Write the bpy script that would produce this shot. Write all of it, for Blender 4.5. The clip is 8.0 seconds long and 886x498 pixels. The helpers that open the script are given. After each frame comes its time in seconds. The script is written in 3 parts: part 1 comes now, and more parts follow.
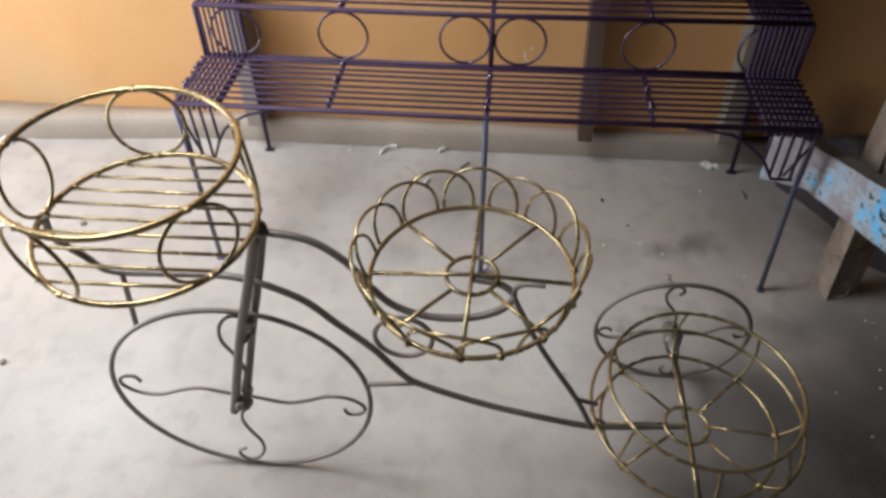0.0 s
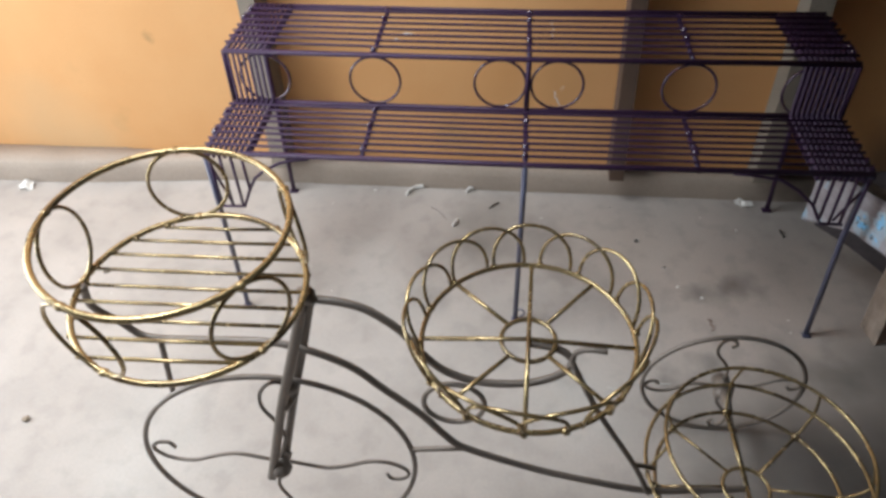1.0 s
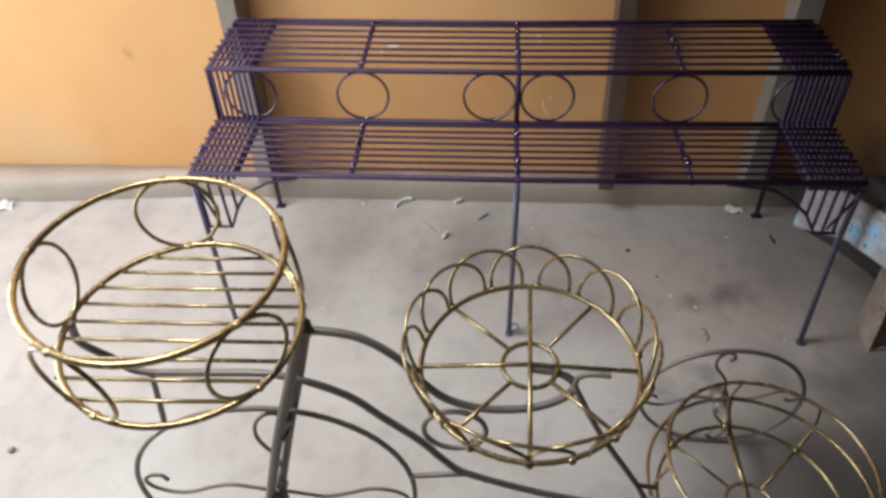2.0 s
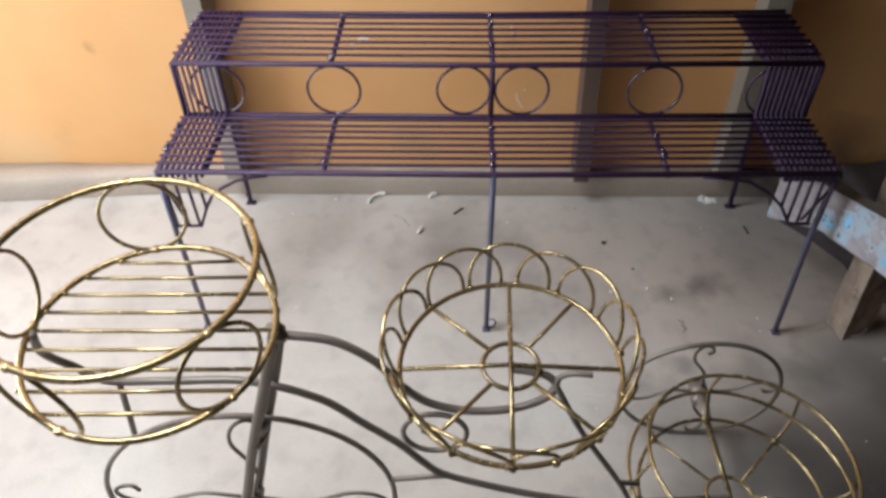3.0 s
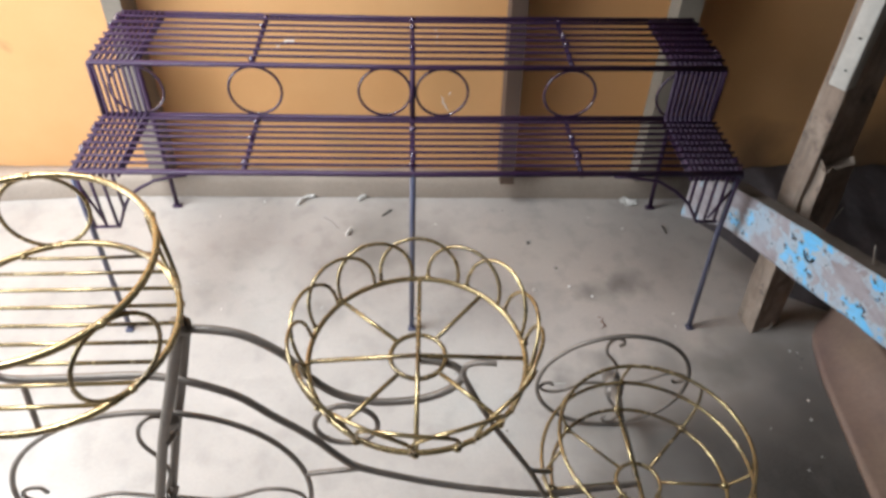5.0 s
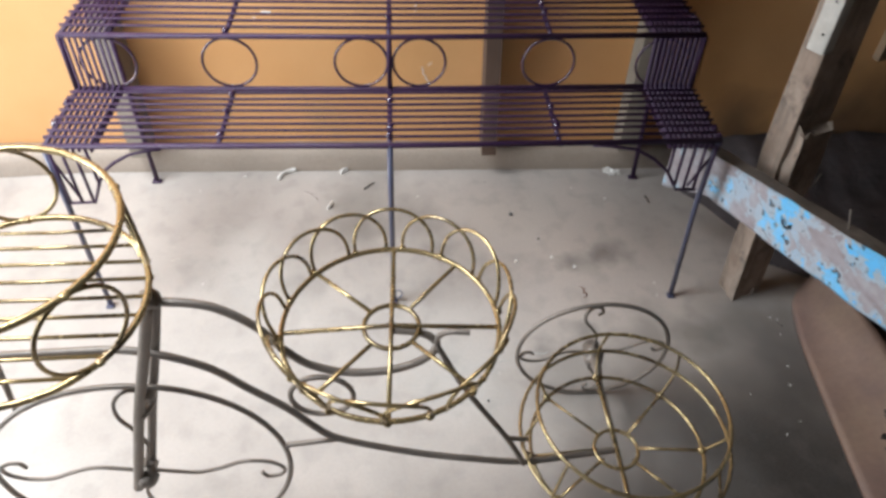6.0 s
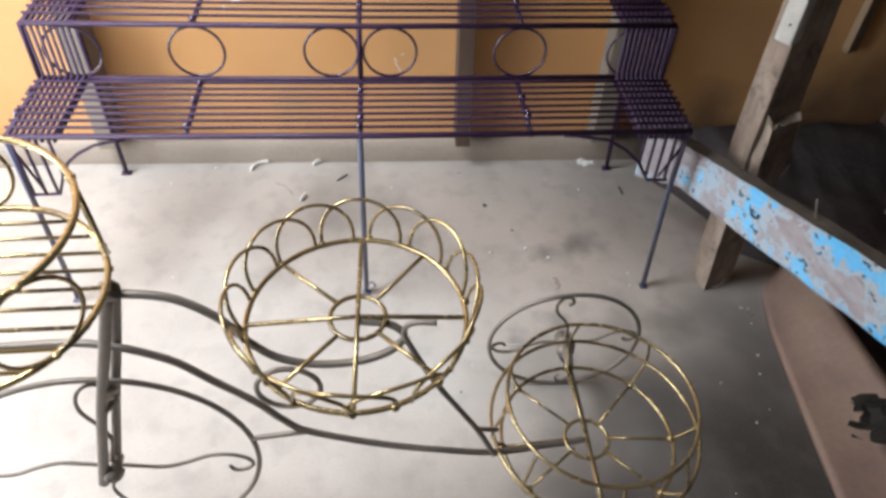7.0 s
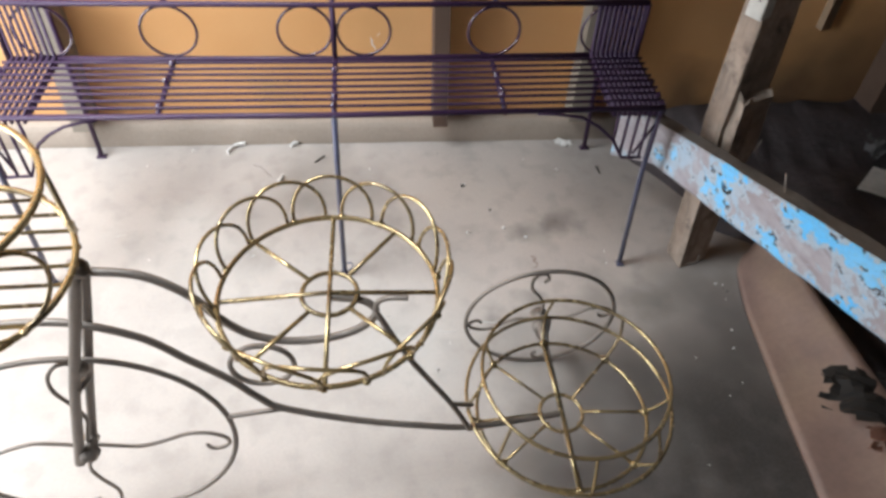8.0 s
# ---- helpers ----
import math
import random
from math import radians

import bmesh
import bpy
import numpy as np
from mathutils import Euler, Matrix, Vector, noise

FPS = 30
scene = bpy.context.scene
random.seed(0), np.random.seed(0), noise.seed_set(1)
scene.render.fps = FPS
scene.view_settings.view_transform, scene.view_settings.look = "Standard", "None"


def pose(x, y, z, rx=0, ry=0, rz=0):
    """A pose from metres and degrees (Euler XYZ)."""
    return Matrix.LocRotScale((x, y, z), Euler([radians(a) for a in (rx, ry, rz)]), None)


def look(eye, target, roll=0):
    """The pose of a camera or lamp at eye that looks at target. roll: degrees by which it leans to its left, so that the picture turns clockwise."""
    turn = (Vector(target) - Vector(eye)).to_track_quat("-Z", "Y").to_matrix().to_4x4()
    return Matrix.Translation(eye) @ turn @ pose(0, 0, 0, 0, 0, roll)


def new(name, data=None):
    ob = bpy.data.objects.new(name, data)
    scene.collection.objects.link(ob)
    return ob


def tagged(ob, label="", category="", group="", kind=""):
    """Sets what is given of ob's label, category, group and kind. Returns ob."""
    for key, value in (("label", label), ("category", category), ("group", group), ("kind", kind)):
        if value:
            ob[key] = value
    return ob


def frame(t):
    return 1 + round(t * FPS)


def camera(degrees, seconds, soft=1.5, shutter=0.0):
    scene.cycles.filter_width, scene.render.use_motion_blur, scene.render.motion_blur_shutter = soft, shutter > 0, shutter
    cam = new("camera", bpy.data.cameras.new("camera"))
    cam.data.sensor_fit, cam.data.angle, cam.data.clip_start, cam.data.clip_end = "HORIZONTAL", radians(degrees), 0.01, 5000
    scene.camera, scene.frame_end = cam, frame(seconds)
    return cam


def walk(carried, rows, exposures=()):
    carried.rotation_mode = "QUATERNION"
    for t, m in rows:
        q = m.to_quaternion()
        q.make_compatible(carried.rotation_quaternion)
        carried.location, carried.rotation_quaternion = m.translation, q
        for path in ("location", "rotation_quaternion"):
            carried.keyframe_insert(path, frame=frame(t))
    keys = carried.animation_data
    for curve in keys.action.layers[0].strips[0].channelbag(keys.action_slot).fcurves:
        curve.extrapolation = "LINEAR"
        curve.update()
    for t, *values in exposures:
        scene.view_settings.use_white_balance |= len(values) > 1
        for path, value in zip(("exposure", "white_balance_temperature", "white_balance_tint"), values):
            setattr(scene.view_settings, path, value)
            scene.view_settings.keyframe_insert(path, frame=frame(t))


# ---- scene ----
cam = camera(62.9, 8.0, soft=3.2)
PATH = [
    (0, (0.143, 0.242, 1.258), (-0.007, 1.687, -0.117), -0.7),
    (0.5, (0.11, 0.268, 1.269), (-0.045, 1.762, -0.052), -0.2),
    (1, (0.07, 0.307, 1.268), (-0.097, 1.792, -0.06), -1.6),
    (1.5, (0.05, 0.343, 1.272), (-0.092, 1.835, -0.052), -2.3),
    (1.7, (0.049, 0.341, 1.281), (-0.092, 1.837, -0.04), -2.1),
    (2.8, (0.043, 0.361, 1.271), (-0.008, 1.83, -0.085), -0.7),
    (3, (0.041, 0.367, 1.272), (-0.005, 1.844, -0.075), -0.7),
    (3.5, (0.06, 0.36, 1.278), (0.078, 1.853, -0.052), -0.2),
    (4, (0.075, 0.352, 1.275), (0.154, 1.845, -0.053), 1.8),
    (4.5, (0.086, 0.347, 1.279), (0.173, 1.841, -0.047), 2.3),
    (4.7, (0.089, 0.341, 1.275), (0.179, 1.834, -0.051), 2.4),
    (5.8, (0.12, 0.333, 1.271), (0.23, 1.794, -0.09), 2.4),
    (6, (0.124, 0.333, 1.266), (0.238, 1.778, -0.112), 2.3),
    (6.5, (0.134, 0.336, 1.264), (0.258, 1.775, -0.119), 2.4),
    (7, (0.144, 0.334, 1.259), (0.309, 1.763, -0.131), 3.5),
    (7.5, (0.152, 0.325, 1.259), (0.323, 1.744, -0.139), 3.7),
    (8, (0.164, 0.319, 1.254), (0.365, 1.716, -0.162), 4.0),
]
EXPOSURE = [(0, -0.45), (1.0, -0.47), (1.5, -0.47), (2.8, -0.33), (3.0, -0.27), (3.5, 0.03), (6.0, 0.12), (7.0, 0.24), (8.0, 0.31)]
walk(cam, [(t, look(eye, target, roll)) for t, eye, target, roll in PATH], EXPOSURE)

# ---- light ----
world = bpy.data.worlds.new("world")
scene.world = world
world.use_nodes = True
sky = world.node_tree.nodes.new("ShaderNodeTexSky")
sky.sky_type, sky.sun_disc = "NISHITA", False
sky.sun_elevation, sky.sun_rotation = radians(44), radians(32)
world.node_tree.links.new(sky.outputs[0], world.node_tree.nodes["Background"].inputs[0])
world.node_tree.nodes["Background"].inputs[1].default_value = 0.06

sun = new("sun", bpy.data.lights.new("sun", "SUN"))
sun.data.energy, sun.data.angle, sun.data.color = 0.8, radians(12), (1, 0.96, 0.9)
sun.matrix_world = look((5, 8, 9), (0, 0, 0))

# lamps on the left: daylight of the wide door, and one added overhead
SKYLIGHT = (0.89, 0.96, 1.015)
door_light = new("door_daylight", bpy.data.lights.new("door_daylight", "AREA"))
door_light.data.shape, door_light.data.size, door_light.data.size_y = "RECTANGLE", 0.98, 2.05
door_light.data.energy, door_light.data.color = 62, SKYLIGHT
door_light.matrix_world = look((-1.93, 1.1, 1.06), (0.0, 1.1, 1.06))
overhead_fill = new("overhead_fill_lamp", bpy.data.lights.new("overhead_fill_lamp", "AREA"))
overhead_fill.data.shape, overhead_fill.data.size, overhead_fill.data.size_y = "RECTANGLE", 0.95, 1.1
overhead_fill.data.energy, overhead_fill.data.color = 106, SKYLIGHT
overhead_fill.matrix_world = pose(-1.03, 1.1, 2.62)

# ---- materials ----


def material(name, base, rough=0.6, metal=0.0, second=None, scale=6.0, amount=0.5, grain=90.0, grain_amount=0.25,
             bump=0.15, bump_scale=60.0, third=None, third_scale=2.0, third_low=0.55, third_high=0.7, third_rough=0.5, jitter=0.0, coat=0.0, stains_and_shade=(), streaks=None, spec=0.5):
    """A procedural surface: two colours mixed by broad noise, a fine grain, patches of a third colour, and relief."""
    m = bpy.data.materials.new(name)
    m.use_nodes = True
    n, l = m.node_tree.nodes, m.node_tree.links
    bsdf = n["Principled BSDF"]
    bsdf.inputs["Roughness"].default_value, bsdf.inputs["Metallic"].default_value = rough, metal
    bsdf.inputs["Coat Weight"].default_value, bsdf.inputs["Specular IOR Level"].default_value = coat, spec
    co = n.new("ShaderNodeTexCoord")

    def noise_node(s, detail=5.0):
        t = n.new("ShaderNodeTexNoise")
        t.inputs["Scale"].default_value, t.inputs["Detail"].default_value = s, detail
        l.new(co.outputs["Object"], t.inputs["Vector"])
        return t

    def ramp(source, low, high):
        r = n.new("ShaderNodeMapRange")
        r.inputs[1].default_value, r.inputs[2].default_value = low, high
        l.new(source, r.inputs[0])
        return r.outputs[0]

    def mix(factor, a, b):
        x = n.new("ShaderNodeMix")
        x.data_type = "RGBA"
        l.new(factor, x.inputs[0])
        for socket, value in ((x.inputs[6], a), (x.inputs[7], b)):
            if isinstance(value, tuple):
                socket.default_value = (*value, 1)
            else:
                l.new(value, socket)
        return x.outputs[2]

    def scaled(value, k):
        x = n.new("ShaderNodeMath")
        x.operation = "MULTIPLY"
        x.inputs[1].default_value = k
        l.new(value, x.inputs[0])
        return x.outputs[0]

    colour = mix(scaled(ramp(noise_node(scale).outputs[0], 0.3, 0.7), amount), base, second or tuple(c * 0.7 for c in base))
    if third:
        patch = noise_node(third_scale, 8)
        patch.inputs["Roughness"].default_value = third_rough
        colour = mix(ramp(patch.outputs[0], third_low, third_high), colour, third)
    for place, size, strength, tone in stains_and_shade:
        # an uneven stain, or patch of painted shade, with a soft edge
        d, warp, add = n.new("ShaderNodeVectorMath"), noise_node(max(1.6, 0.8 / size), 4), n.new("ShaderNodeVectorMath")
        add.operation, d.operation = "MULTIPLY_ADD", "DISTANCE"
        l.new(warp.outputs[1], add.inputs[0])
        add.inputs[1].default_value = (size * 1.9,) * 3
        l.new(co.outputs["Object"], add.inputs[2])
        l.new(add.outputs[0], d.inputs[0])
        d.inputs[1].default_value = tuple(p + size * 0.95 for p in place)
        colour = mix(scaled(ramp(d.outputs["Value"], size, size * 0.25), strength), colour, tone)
    if streaks:
        # grain drawn out along one direction
        strength, stretch = streaks
        long, drawn = n.new("ShaderNodeMapping"), noise_node(1.0, 6)
        long.inputs["Scale"].default_value = stretch
        l.new(co.outputs["Object"], long.inputs["Vector"])
        l.new(long.outputs[0], drawn.inputs["Vector"])
        colour = mix(scaled(ramp(drawn.outputs[0], 0.5, 0.66), strength), colour, tuple(c * 0.4 for c in base))
    fine = noise_node(grain, 3).outputs[0]
    colour = mix(scaled(ramp(fine, 0.35, 0.75), grain_amount), colour, tuple(c * 0.45 for c in base))
    if jitter:
        info, hsv = n.new("ShaderNodeObjectInfo"), n.new("ShaderNodeHueSaturation")
        r = n.new("ShaderNodeMapRange")
        r.inputs[3].default_value, r.inputs[4].default_value = 1 - jitter, 1 + jitter
        l.new(info.outputs["Random"], r.inputs[0])
        l.new(r.outputs[0], hsv.inputs["Value"])
        l.new(colour, hsv.inputs["Color"])
        colour = hsv.outputs[0]
    l.new(colour, bsdf.inputs["Base Color"])
    b = n.new("ShaderNodeBump")
    b.inputs["Strength"].default_value, b.inputs["Distance"].default_value = bump, 0.004
    l.new(noise_node(bump_scale, 6).outputs[0], b.inputs["Height"])
    l.new(b.outputs[0], bsdf.inputs["Normal"])
    rr = n.new("ShaderNodeMapRange")
    rr.inputs[3].default_value, rr.inputs[4].default_value = max(rough - 0.12, 0.05), min(rough + 0.12, 1)
    l.new(noise_node(scale * 3).outputs[0], rr.inputs[0])
    l.new(rr.outputs[0], bsdf.inputs["Roughness"])
    return m


# place, size, strength and tone of each stain and each painted patch of shade
# dark oil spots
OIL_SPOTS = [((0.46, 1.6, 0), 0.045, 0.26, (0.2, 0.18, 0.165)),
             ((0.54, 1.6, 0), 0.04, 0.48, (0.155, 0.132, 0.12)),
             ((0.575, 1.605, 0), 0.055, 0.36, (0.17, 0.165, 0.15)),
             ((0.625, 1.63, 0), 0.045, 0.52, (0.145, 0.122, 0.112)),
             ((0.665, 1.63, 0), 0.065, 0.45, (0.16, 0.138, 0.126)),
             ((0.5, 1.25, 0), 0.13, 0.4, (0.2, 0.19, 0.175)),
             ((0.02, 1.85, 0), 0.15, 0.45, (0.22, 0.2, 0.18)),
             ((0.17, 1.77, 0), 0.1, 0.4, (0.21, 0.19, 0.175)),
             ((-0.12, 1.55, 0), 0.07, 0.35, (0.22, 0.21, 0.195)),
             ((0.529, 1.386, 0), 0.045, 0.55, (0.19, 0.175, 0.16)),
             ((0.437, 1.338, 0), 0.04, 0.55, (0.19, 0.175, 0.16)),
             ((0.7, 1.389, 0), 0.09, 0.45, (0.18, 0.165, 0.15)),
             ((0.805, 1.369, 0), 0.08, 0.5, (0.17, 0.155, 0.14)),
             ((0.041, 1.732, 0), 0.09, 0.45, (0.2, 0.18, 0.165)),
             ((0.212, 1.666, 0), 0.06, 0.4, (0.21, 0.19, 0.175))]
# paler patches of screed; the last two paint missing light onto the floor
PALE_PATCHES = [((-0.3, 1.6, 0), 0.2, 0.4, (0.56, 0.54, 0.51)),
                ((-0.6, 1.1, 0), 0.25, 0.4, (0.57, 0.55, 0.52)),
                ((0.25, 1.25, 0), 0.15, 0.4, (0.53, 0.51, 0.48)),
                ((0.45, 1.78, 0), 0.34, 0.55, (0.62, 0.54, 0.48)),
                ((0.68, 1.55, 0), 0.5, 0.55, (0.58, 0.48, 0.42))]
# shade of the right foreground painted into the floor, with some dark blotches
SHADE_PATCHES = [((0.68, 0.96, 0), 0.34, 0.85, (0.095, 0.082, 0.076)),
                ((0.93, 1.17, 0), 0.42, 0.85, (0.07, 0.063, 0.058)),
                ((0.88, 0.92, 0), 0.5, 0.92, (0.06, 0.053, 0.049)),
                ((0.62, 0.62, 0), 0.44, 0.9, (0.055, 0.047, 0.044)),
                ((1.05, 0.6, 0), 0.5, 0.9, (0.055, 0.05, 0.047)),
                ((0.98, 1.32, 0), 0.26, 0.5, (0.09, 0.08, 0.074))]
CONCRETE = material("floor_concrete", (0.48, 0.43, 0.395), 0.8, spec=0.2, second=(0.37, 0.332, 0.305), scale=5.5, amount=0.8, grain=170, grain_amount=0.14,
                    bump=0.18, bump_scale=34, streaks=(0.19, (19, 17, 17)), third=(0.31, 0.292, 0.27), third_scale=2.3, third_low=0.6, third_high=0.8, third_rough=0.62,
                    stains_and_shade=PALE_PATCHES + OIL_SPOTS + SHADE_PATCHES)
# the first three patches darken the foot of the wall on the right
PLASTER = material("ochre_plaster", (0.68, 0.376, 0.163), 0.8, second=(0.6, 0.295, 0.106), scale=3.2, amount=0.7, grain=200, grain_amount=0.08, 
                   bump=0.1, bump_scale=70, third=(0.5, 0.3, 0.12), third_scale=5.0, third_low=0.62, third_high=0.85,
                   stains_and_shade=[((1.05, 2.03, 0.05), 0.2, 0.75, (0.12, 0.07, 0.045)), ((1.35, 2.03, 0.06), 0.26, 0.8, (0.1, 0.06, 0.04)), ((1.75, 2.03, 0.1), 0.34, 0.8, (0.09, 0.055, 0.035)),
                           ((-0.895, 2.03, 0.430), 0.022, 0.6, (0.36, 0.22, 0.09)), ((-1.2, 2.03, 0.1), 0.25, 0.35, (0.5, 0.4, 0.25)), ((0.2, 2.03, 0.35), 0.2, 0.3, (0.45, 0.22, 0.07))])
# its patches darken the right end of the skirting
CEMENT = material("skirting_cement", (0.42, 0.345, 0.287), 0.85, second=(0.32, 0.262, 0.216), scale=5, amount=0.8, grain=150, bump=0.3,
                  stains_and_shade=[((0.97, 2.0, 0.03), 0.16, 0.9, (0.075, 0.06, 0.052)), ((1.2, 2.0, 0.03), 0.36, 0.9, (0.06, 0.052, 0.047)), ((1.7, 2.0, 0.03), 0.5, 0.95, (0.05, 0.043, 0.04))])
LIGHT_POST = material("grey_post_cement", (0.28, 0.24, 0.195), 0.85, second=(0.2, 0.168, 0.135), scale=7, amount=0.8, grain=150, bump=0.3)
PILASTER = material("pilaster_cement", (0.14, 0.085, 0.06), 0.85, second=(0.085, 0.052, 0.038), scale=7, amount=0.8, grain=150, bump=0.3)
# near-black unseen ceiling and inner walls, kept dark to hold bounced light down
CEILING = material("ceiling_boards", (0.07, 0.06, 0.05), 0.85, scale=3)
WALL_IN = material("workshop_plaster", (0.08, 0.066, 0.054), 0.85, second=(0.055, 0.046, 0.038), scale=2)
EARTH = material("yard_earth", (0.3, 0.24, 0.18), 0.95, second=(0.22, 0.18, 0.13), scale=1.5)
PURPLE = material("purple_enamel", (0.046, 0.02, 0.054), 0.45, second=(0.028, 0.013, 0.042), scale=20, grain=200, grain_amount=0.15, bump=0.2, bump_scale=150, spec=0.3)
WELD = material("glossy_weld_enamel", (0.04, 0.015, 0.05), 0.16, scale=40, bump=0.4, bump_scale=200, coat=1.0)
BLUE_LEG = material("blue_enamel", (0.085, 0.088, 0.145), 0.35, second=(0.055, 0.056, 0.1), scale=20, grain=200, bump=0.2, bump_scale=150, coat=0.2)
GOLD = material("gold_paint", (0.43, 0.325, 0.165), 0.25, 0.72, second=(0.27, 0.2, 0.105), scale=16, amount=0.9, grain=220, grain_amount=0.18, bump=0.14, bump_scale=140,
                third=(0.15, 0.112, 0.075), third_scale=11, third_low=0.52, third_high=0.68, jitter=0.15)
IRON = material("bare_iron", (0.235, 0.2, 0.175), 0.42, 0.3, second=(0.155, 0.13, 0.112), scale=24, grain=200, bump=0.2, bump_scale=150, jitter=0.1)
TIMBER = material("weathered_timber", (0.44, 0.35, 0.285), 0.85, second=(0.2, 0.145, 0.115), scale=14, amount=0.9, grain=70, grain_amount=0.3, bump=0.9, bump_scale=55, streaks=(0.6, (48, 48, 9)),
                  third=(0.14, 0.105, 0.09), third_scale=22, third_low=0.54, third_high=0.66, third_rough=0.65)


def peeling_paint():
    """Bare greyish wood under an old pale coat and a bright sky-blue one, both flaking along the grain, with dark chips at the flakes' edges."""
    m = bpy.data.materials.new("peeling_blue_paint")
    m.use_nodes = True
    n, l = m.node_tree.nodes, m.node_tree.links
    bsdf, co = n["Principled BSDF"], n.new("ShaderNodeTexCoord")
    bsdf.inputs["Roughness"].default_value = 0.55

    def field(scale, detail, rough, stretch=(1, 0.55, 1), shift=0.0):
        g, t = n.new("ShaderNodeMapping"), n.new("ShaderNodeTexNoise")
        g.inputs["Scale"].default_value, g.inputs["Location"].default_value = stretch, (shift, shift, shift)
        t.inputs["Scale"].default_value, t.inputs["Detail"].default_value, t.inputs["Roughness"].default_value = scale, detail, rough
        l.new(co.outputs["Object"], g.inputs["Vector"])
        l.new(g.outputs[0], t.inputs["Vector"])
        return t.outputs[0]

    def ramp(source, low, high, to_low=0.0, to_high=1.0):
        r = n.new("ShaderNodeMapRange")
        for k, v in enumerate((low, high, to_low, to_high)):
            r.inputs[k + 1].default_value = v
        l.new(source, r.inputs[0])
        return r.outputs[0]

    def sums(a, b, operation):
        x = n.new("ShaderNodeMath")
        x.operation = operation
        for k, v in enumerate((a, b)):
            if isinstance(v, float):
                x.inputs[k].default_value = v
            else:
                l.new(v, x.inputs[k])
        return x.outputs[0]

    def mix(factor, a, b):
        x = n.new("ShaderNodeMix")
        x.data_type = "RGBA"
        l.new(factor, x.inputs[0])
        for k, v in ((6, a), (7, b)):
            if isinstance(v, tuple):
                x.inputs[k].default_value = (*v, 1)
            else:
                l.new(v, x.inputs[k])
        return x.outputs[2]

    # the far end is worn almost bare: less paint with growing y
    split = n.new("ShaderNodeSeparateXYZ")
    l.new(co.outputs["Object"], split.inputs[0])
    worn = ramp(split.outputs[1], 1.2, 1.46, 0.0, 0.085)
    wood = mix(ramp(field(7.0, 6, 0.6, (9, 1, 9)), 0.35, 0.7), (0.36, 0.34, 0.37), (0.25, 0.215, 0.23))
    wood = mix(ramp(field(14.0, 4, 0.6, (1, 1, 1), 5.0), 0.5, 0.75, 0.0, 0.5), wood, (0.46, 0.48, 0.54))
    blue = mix(ramp(field(6.0, 3, 0.5, (1, 0.6, 1), 2.0), 0.4, 0.62), (0.1, 0.47, 0.86), (0.26, 0.55, 0.78))
    pale = mix(ramp(field(30.0, 4, 0.6), 0.35, 0.7), (0.33, 0.45, 0.57), (0.4, 0.43, 0.48))
    flake = field(15.0, 9, 0.68, (1, 0.7, 1), 9.0)
    cut = sums(flake, worn, "SUBTRACT")
    coat_pale, coat_blue = ramp(cut, 0.425, 0.445), ramp(cut, 0.507, 0.517)
    colour = mix(coat_blue, mix(coat_pale, wood, pale), blue)
    # chips along the broken edges
    band = sums(ramp(cut, 0.474, 0.488), ramp(cut, 0.538, 0.52), "MULTIPLY")
    chips = sums(band, ramp(field(75.0, 2, 0.5, (1, 0.6, 1), 3.0), 0.585, 0.61), "MULTIPLY")
    colour = mix(chips, colour, (0.035, 0.03, 0.032))
    colour = mix(ramp(field(160.0, 3, 0.5), 0.45, 0.8, 0.0, 0.3), colour, (0.2, 0.19, 0.2))
    l.new(colour, bsdf.inputs["Base Color"])
    height = sums(sums(coat_blue, coat_pale, "ADD"), field(60.0, 5, 0.6, (4, 1, 4)), "ADD")
    b = n.new("ShaderNodeBump")
    b.inputs["Strength"].default_value, b.inputs["Distance"].default_value = 0.5, 0.0015
    l.new(height, b.inputs["Height"])
    l.new(b.outputs[0], bsdf.inputs["Normal"])
    return m


PLANK = peeling_paint()
RUST = material("brown_sheet", (0.3, 0.2, 0.155), 0.45, second=(0.19, 0.122, 0.105), scale=7, amount=0.95, grain=90, bump=0.3, bump_scale=30, third=(0.3, 0.205, 0.15), third_scale=5, third_low=0.56, third_high=0.75)
PAPER = material("white_paper", (0.84, 0.81, 0.77), 0.8, scale=30)
WHITEWASH = material("whitewash", (0.62, 0.6, 0.56), 0.8, second=(0.45, 0.43, 0.4), scale=18, amount=0.6)
LIGHT_WOOD = material("pale_wood", (0.36, 0.25, 0.16), 0.8, second=(0.24, 0.16, 0.1), scale=14, bump=0.4)
BARE_WOOD = material("bare_dusty_wood", (0.17, 0.14, 0.12), 0.85, second=(0.1, 0.085, 0.075), scale=12, amount=0.8, bump=0.4, streaks=(0.6, (60, 5, 60)))
LEATHER = material("brown_scrap", (0.2, 0.09, 0.06), 0.6, scale=20)
RAG = material("dim_grey_rag", (0.16, 0.155, 0.16), 0.9, second=(0.08, 0.078, 0.08), scale=25, amount=0.9, bump=0.4)
# near-black surface of the bank added to darken the floor behind the plank
DARK_BANK = material("bank_dark", (0.115, 0.094, 0.098), 0.95, second=(0.06, 0.05, 0.053), scale=12, amount=0.9, grain=80, bump=0.8, bump_scale=60, third=(0.09, 0.08, 0.078), third_scale=30, third_low=0.66, third_high=0.75)
DARK = material("dark_scrap", (0.03, 0.026, 0.024), 0.7, scale=20)

# ---- mesh helpers ----


def link(name, bm, mat, parent=None, smooth=True):
    me = bpy.data.meshes.new(name)
    for f in bm.faces:
        f.smooth = smooth
    bm.to_mesh(me)
    bm.free()
    me.materials.append(mat)
    ob = new(name, me)
    if parent:
        ob.parent = parent
    return ob


def part(name, bm, mat, parent, label="", smooth=True):
    return tagged(link(name, bm, mat, parent, smooth), label)


